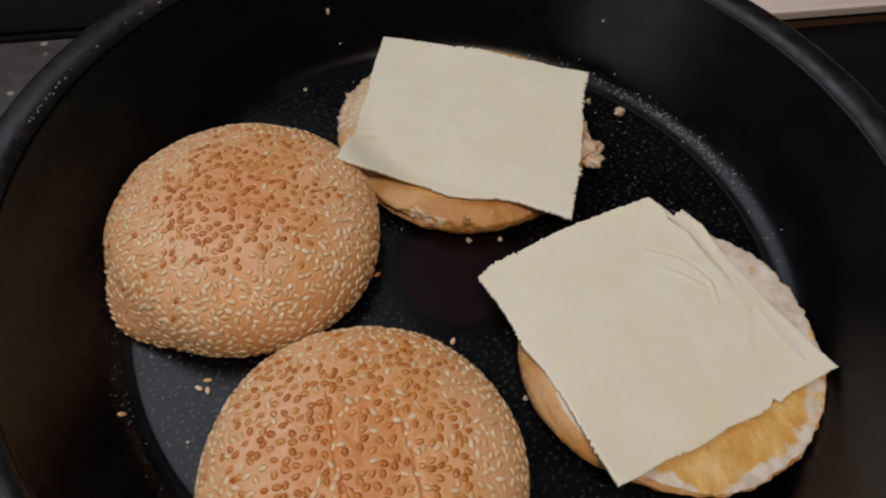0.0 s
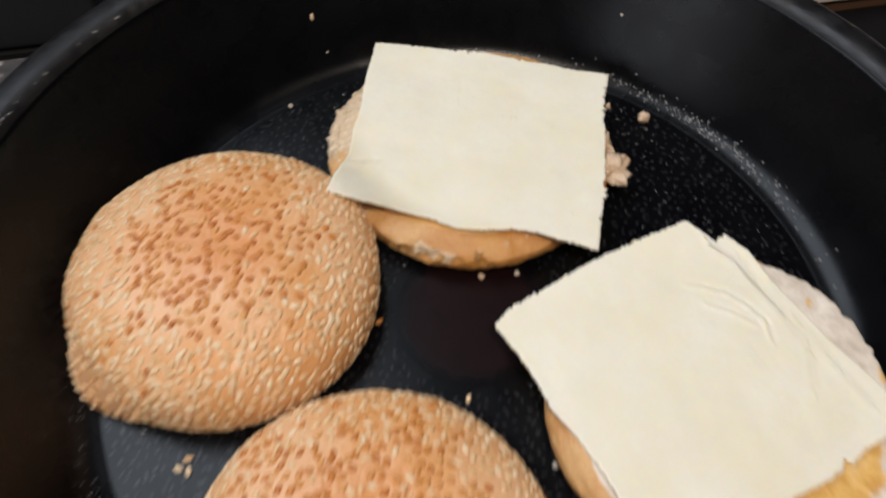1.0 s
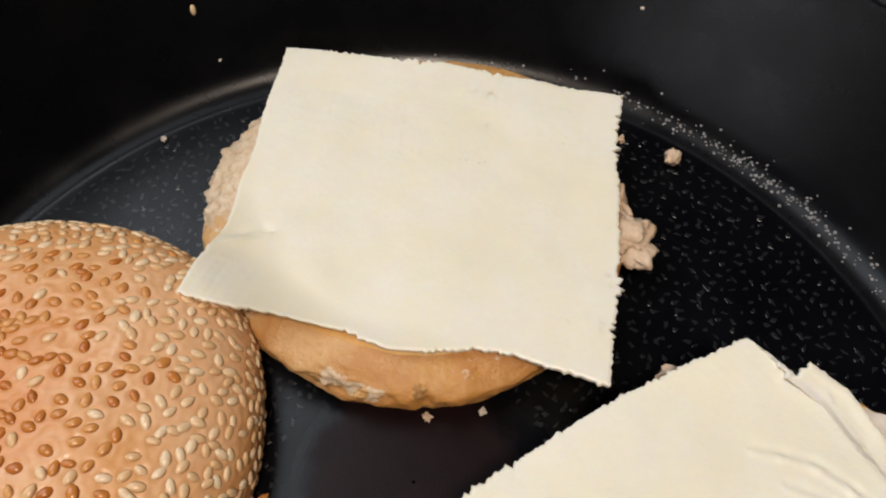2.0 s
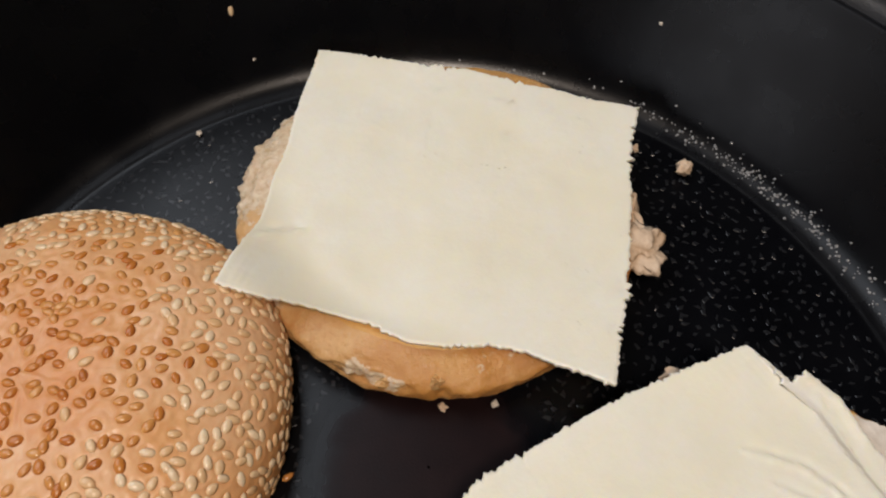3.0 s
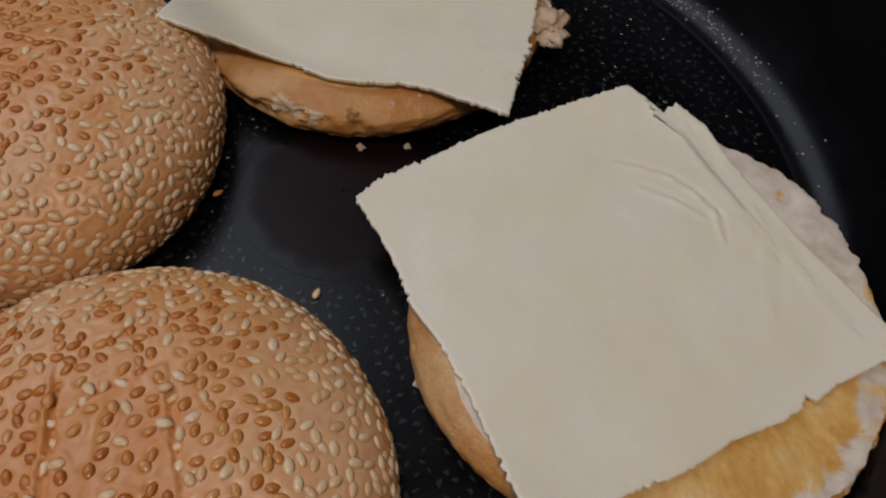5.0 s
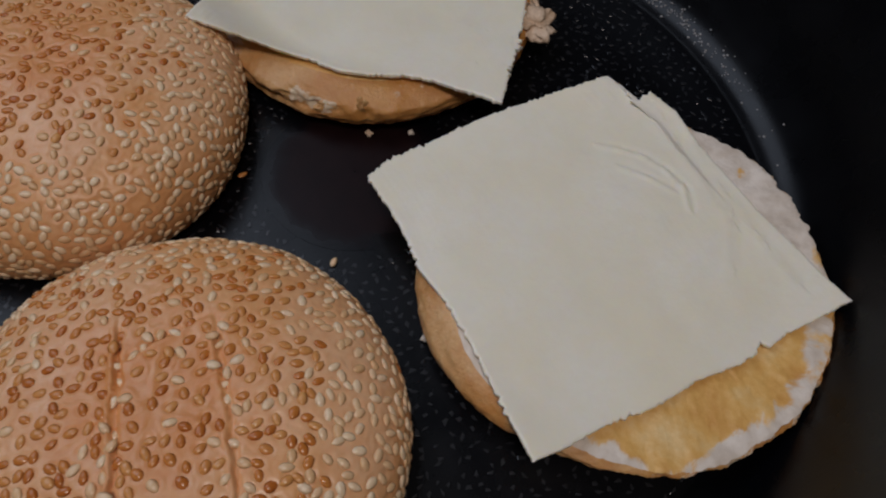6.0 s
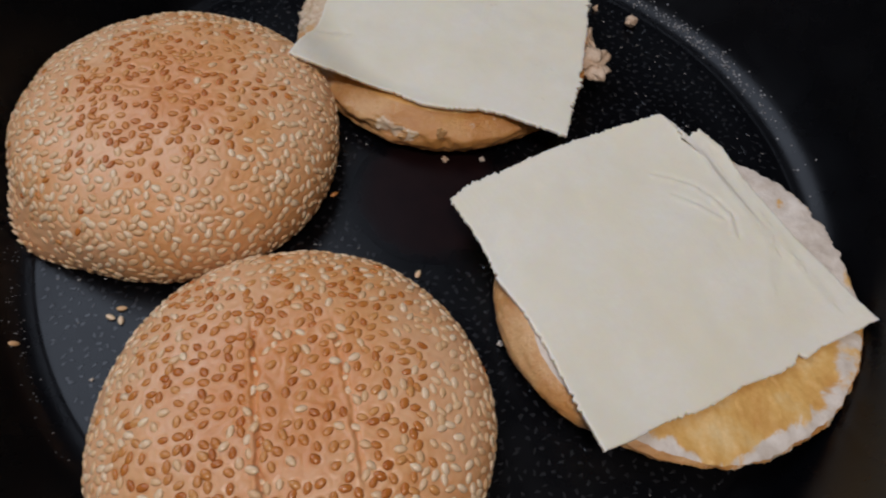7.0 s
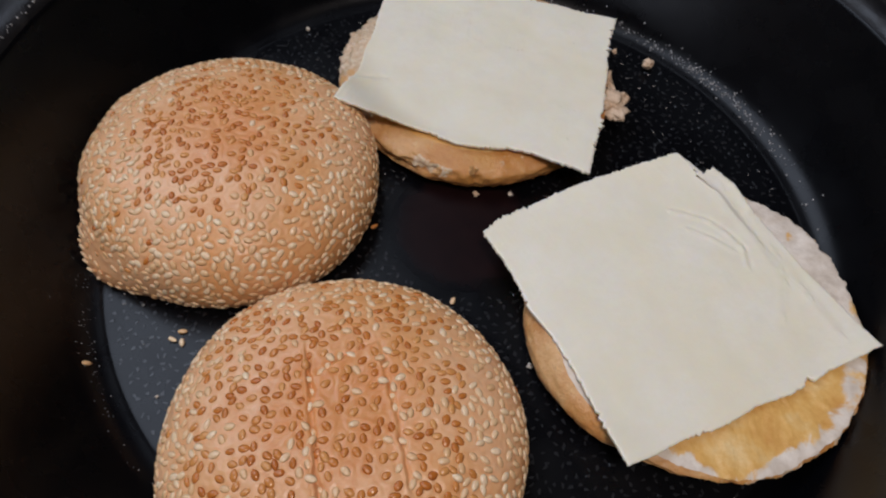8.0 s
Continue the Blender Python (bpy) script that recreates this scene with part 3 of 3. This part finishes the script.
HEEL_B = bun_heel("fried bun bottom, golden and white, under a cheese slice", (0.1150, 0.1868, 0.0), 0.0605, 0.0160, 0.0105, 17, (0.05, -0.62, 0.95),
                  [(-2.5, 0.12, 0.006, 0.003, 0.0012)], [(-2.3, 0.42, -0.038), (-1.4, 0.4, 0.02), (1.2, 0.35, 0.05)], (0.50, -0.86, 0.28), 0.975, (0.65, 0.0, -0.1), (-1.0, -0.25),
                  [(-0.95, 0.95, 0.0130, 0.0075, 0.45), (0.6, 0.5, 0.0140, 0.0050, 0.8)])
lump("torn_bit", (0.013, 0.0150, 0.0060), CRUMB_TAN, 2.0, HEEL_A, (0.0590, -0.0120, 0.0080), -0.45)["label"] = "torn pale bit of crumb at the bun's edge"
lump("torn_bit", (0.006, 0.016, 0.009), CRUMB_TAN, 5.0, HEEL_A, (0.0575, 0.0030, 0.004), 0.1)["label"] = "torn pale bit of crumb at the bun's edge"
lump("crust_flake", (0.0034, 0.0026, 0.0085), CRUST_SIDE, 9.0, HEEL_A, (0.0034, -0.0592, 0.0045), 0.2)["label"] = "loose pale flake of crust"
lump("crust_flake", (0.0085, 0.0030, 0.0030), CRUST_SIDE, 12.0, HEEL_A, (-0.0075, -0.0590, 0.0080), 0.1)["label"] = "loose pale flake of crust"
lump("torn_bit", (0.012, 0.005, 0.006), CRUMB_TAN, 14.0, HEEL_B, (-0.0195, 0.0590, 0.0085), 0.35)["label"] = "torn pale bit of crumb at the bun's edge"


# ---- cheese ----
def resample(line, n, rough, seed):
    """n + 1 even points along a line given in mm, in metres; rough: depth of the torn edge."""
    p = np.array(line, float) / 1000
    d = np.r_[0, np.cumsum(np.linalg.norm(np.diff(p, axis=0), axis=1))]
    at = np.linspace(0, d[-1], n + 1)
    q = np.c_[np.interp(at, d, p[:, 0]), np.interp(at, d, p[:, 1])]
    t = np.gradient(q, axis=0)
    t /= np.linalg.norm(t, axis=1)[:, None]
    for i in range(1, n):
        gate = min(1.0, max(0.15, 0.45 + 1.8 * wob(at[i], 0, 0, 85, seed + 7)))
        k = rough * gate * (0.8 * wob(at[i], 0, 0, 260, seed) + 1.4 * wob(at[i], 0, 0, 710, seed + 4) + 1.0 * wob(at[i], 0, 0, 1050, seed + 9)) + 0.0005 * wob(at[i], 0, 0, 70, seed)
        q[i] += k * np.array((-t[i][1], t[i][0]))
    return q


def cheese_slice(label, low, high, left, right, corner_z, rough, bun, creases, seed):
    """A soft slice between four torn edges; low and high run along u, left and right along v."""
    N, thick = 190, 0.0016
    (lo, hi, le, ri) = (resample(e, N, r, seed + i) for i, (e, r) in enumerate(zip((low, high, left, right), rough)))
    u, v = np.meshgrid(np.linspace(0, 1, N + 1), np.linspace(0, 1, N + 1))
    U, V = u[..., None], v[..., None]
    c00, c10, c01, c11 = lo[0], lo[-1], hi[0], hi[-1]
    xy = (1 - V) * lo[None] + V * hi[None] + (1 - U) * le[:, None] + U * ri[:, None] \
        - ((1 - U) * (1 - V) * c00 + U * (1 - V) * c10 + (1 - U) * V * c01 + U * V * c11)
    (bx, by), br, bh, lean = bun
    low_side = np.maximum(0.0, (lean[0] * (xy[..., 0] - bx) + lean[1] * (xy[..., 1] - by)) / br)
    floor_z = bh * (1 - lean[2] * np.minimum(low_side, 1.0)) + 0.0006 + thick
    z = floor_z.copy()
    for w, c in zip(((1 - u) * (1 - v), u * (1 - v), (1 - u) * v, u * v), corner_z):
        z += w ** 2.0 * (c - floor_z)
    away = np.hypot(xy[..., 0] - bx, xy[..., 1] - by)
    rest = np.clip((br + 0.006 - away) / 0.022, 0, 1)
    rest = rest * rest * (3 - 2 * rest)
    z = z * (1 - rest) + rest * np.maximum(floor_z, np.minimum(z, floor_z + 0.0005))
    for i in range(N + 1):
        for j in range(N + 1):
            x, y = xy[i, j]
            z[i, j] += 0.0005 * wob(x, y, 0, 38, seed) + 0.00022 * wob(x, y, 0, 120, seed)
            for line, depth, width in creases:
                for (x0, y0), (x1, y1) in zip(line, line[1:]):
                    dx, dy = x1 - x0, y1 - y0
                    k = max(0.0, min(1.0, ((x * 1000 - x0) * dx + (y * 1000 - y0) * dy) / (dx * dx + dy * dy)))
                    ex, ey = x * 1000 - x0 - k * dx, y * 1000 - y0 - k * dy
                    d = math.hypot(ex, ey)
                    side = math.tanh(1.6 * (math.copysign(d, ex * dy - ey * dx)) / width)
                    if d < 4 * width:
                        z[i, j] += depth * math.exp(-((d - 0.8 * width) / width) ** 2) * (0.1 + 0.7 * side)
    edge = np.minimum(np.minimum(u, 1 - u), np.minimum(v, 1 - v))
    z_top = z - 0.00035 * (edge < 1e-6)
    z_low = z - thick + 0.00025 * (edge < 1e-6)
    n = N + 1
    verts = np.concatenate([np.dstack([xy, z_top]).reshape(-1, 3), np.dstack([xy, z_low]).reshape(-1, 3)])
    faces = []
    for i in range(N):
        for j in range(N):
            a = i * n + j
            faces.append((a, a + 1, a + n + 1, a + n))
            faces.append((a + n * n, a + n * n + n, a + n * n + n + 1, a + n * n + 1))
    for k in range(N):
        for a, b in ((k, k + 1), (N * n + k + 1, N * n + k), ((k + 1) * n, k * n), (k * n + N, (k + 1) * n + N)):
            faces.append((b, a, a + n * n, b + n * n))
    me = mesh_from("cheese_slice", verts, faces, CHEESE)
    me.set_sharp_from_angle(angle=radians(50))
    ob = new("cheese_slice", me)
    return tagged(ob, label, "cheese", "cheese slices on the buns")


cheese_slice("pale cheese slice on a bun, one corner on another bun",
             [(-25.6, 254.0), (-21.7, 253), (-14, 252.5), (-5, 253), (4, 252.5), (14.5, 250.5), (23.5, 247), (33, 246.5), (45.5, 248), (54.5, 247), (60.5, 244.5), (68, 242.5), (76.9, 240)],
             [(-16.7, 351), (-6, 350.5), (7, 349), (21, 347.5), (34, 347), (51, 343), (65, 341), (76, 338.5), (90, 337)],
             [(-25.6, 254.0), (-24, 265), (-21, 280), (-21, 294), (-19, 309), (-19, 322), (-18, 335), (-16.7, 351)],
             [(76.9, 240), (78.5, 251), (80, 259), (82, 268), (83, 279), (84, 289), (85, 299), (85, 310), (87, 324), (90, 337)],
             (0.0295, 0.0186, 0.0170, 0.0167), (0.0008, 0.0012, 0.0004, 0.0017), ((0.0282, 0.2980), 0.0590, 0.0153, (0, 0, 0)),
             [([(-24, 272), (-18, 276), (-12, 278)], 0.0006, 1.8)], 21)
cheese_slice("pale yellow cheese slice with wrinkled torn edge on a bun",
             [(88, 126.5), (98, 132), (107, 138), (120, 144), (131, 152), (143, 158), (148, 161), (149.5, 165), (152, 164), (157, 168), (169, 175), (177, 179.5)],
             [(38, 207.8), (44, 215), (55, 222), (67, 230), (78, 237), (90, 243), (100, 248), (110, 252.5), (114.5, 248.5), (119, 242.5), (123.6, 246.4)],
             [(88, 126.5), (83, 135), (77, 146), (71, 157), (63, 169), (56, 177), (52, 186), (45, 197), (38, 207.8)],
             [(177, 179.5), (171, 187), (163.5, 195.5), (155.5, 205), (146.5, 218), (138, 230.5), (132, 240.5), (123.6, 246.4)],
             (0.0196, 0.0174, 0.0165, 0.0236), (0.0006, 0.0012, 0.0009, 0.0004), ((0.1150, 0.1868), 0.0575, 0.0162, (0.50, -0.86, 0.26)),
             [([(108, 226), (114, 225), (121, 223), (128, 218), (133, 212), (134, 205)], 0.00042, 1.0), ([(114, 218), (122, 215), (129, 211)], 0.00035, 0.9),
              ([(129, 236), (132, 230), (139, 217), (146, 202), (145, 188)], 0.00022, 2.2), ([(138, 229), (145, 213), (154, 197), (163, 184)], 0.00022, 2.0)], 33)


# ---- loose seeds and crumbs ----
def on_pan(x, y):
    return wall_height(math.hypot(x - PX, y - PY))


def loose_seed(x, y, turn, kind, label, v=0):
    ob = new("loose_seed", SEED_MESHES[kind, v])
    r = math.hypot(x - PX, y - PY)
    z = on_pan(x, y)
    slope = math.atan2(wall_height(r + 0.001) - wall_height(r - 0.001), 0.002)
    lean = Matrix.Rotation(slope, 4, Vector((y - PY, PX - x, 0)).normalized())
    ob.matrix_world = Matrix.Translation((x, y, z + 0.0006 / max(0.3, math.cos(slope)))) @ lean @ pose(0, 0, 0, 0, 0, turn) @ Matrix.Diagonal((0.0034, 0.0034, 0.0032, 1))
    return tagged(ob, label, "sesame seed", "loose sesame seeds in the pan")


loose_seed(0.0300, 0.1860, 75, "pale", "single pale sesame seed on the pan base", 1)
loose_seed(-0.0630, 0.1605, 10, "pale", "pale sesame seed in a small cluster on the pan base", 0)
loose_seed(-0.0655, 0.1570, -20, "pale", "pale sesame seed in a small cluster on the pan base", 2)
loose_seed(-0.0620, 0.1563, -70, "pale", "pale sesame seed in a small cluster on the pan base", 3)
loose_seed(-0.0890, 0.1430, 25, "pale", "pale sesame seed at the edge of the pan base", 1)
loose_seed(-0.0040, 0.2150, 40, "toast", "toasted sesame seed beside a bun top", 4)
loose_seed(-0.0455, 0.3560, -70, "pale", "pale sesame seed stuck to the pan wall", 2)
loose_seed(-0.1180, 0.1330, -60, "pale", "pale sesame seed stuck to the pan wall", 0)

for x, y, size, seed, label in (
        (0.1080, 0.3250, 0.0052, 1.0, "knobbly pale bread crumb on the pan base"),
        (-0.0540, 0.3240, 0.0020, 2.0, "tiny white crumb on the pan base"),
        (0.0340, 0.2365, 0.0022, 3.0, "tiny pale crumb beside a bun bottom"),
        (0.0480, 0.2385, 0.0020, 4.0, "tiny pale crumb beside a bun bottom"),
        (0.0595, 0.1635, 0.0020, 6.0, "tiny pale crumb beside a bun bottom"),
        (-0.0570, 0.3560, 0.0014, 7.0, "tiny white crumb on the pan wall"),
        (-0.0395, 0.3505, 0.0010, 8.0, "tiny white crumb on the pan wall"),
        (0.0960, 0.3640, 0.0012, 9.0, "tiny white crumb on the pan wall"),
        (-0.0640, 0.1360, 0.0010, 10.0, "tiny white crumb on the pan base"),
        (0.0925, 0.3330, 0.0026, 11.0, "tiny pale crumb beside a bun bottom")):
    ob = lump("bread_crumb", (size, size * 0.85, size * 0.75), CRUMB_TAN if size > 0.0021 else CRUMB_WHITE, seed, None, (x, y, on_pan(x, y) - 0.0001), seed)
    tagged(ob, label, "crumb", "bread crumbs in the pan")
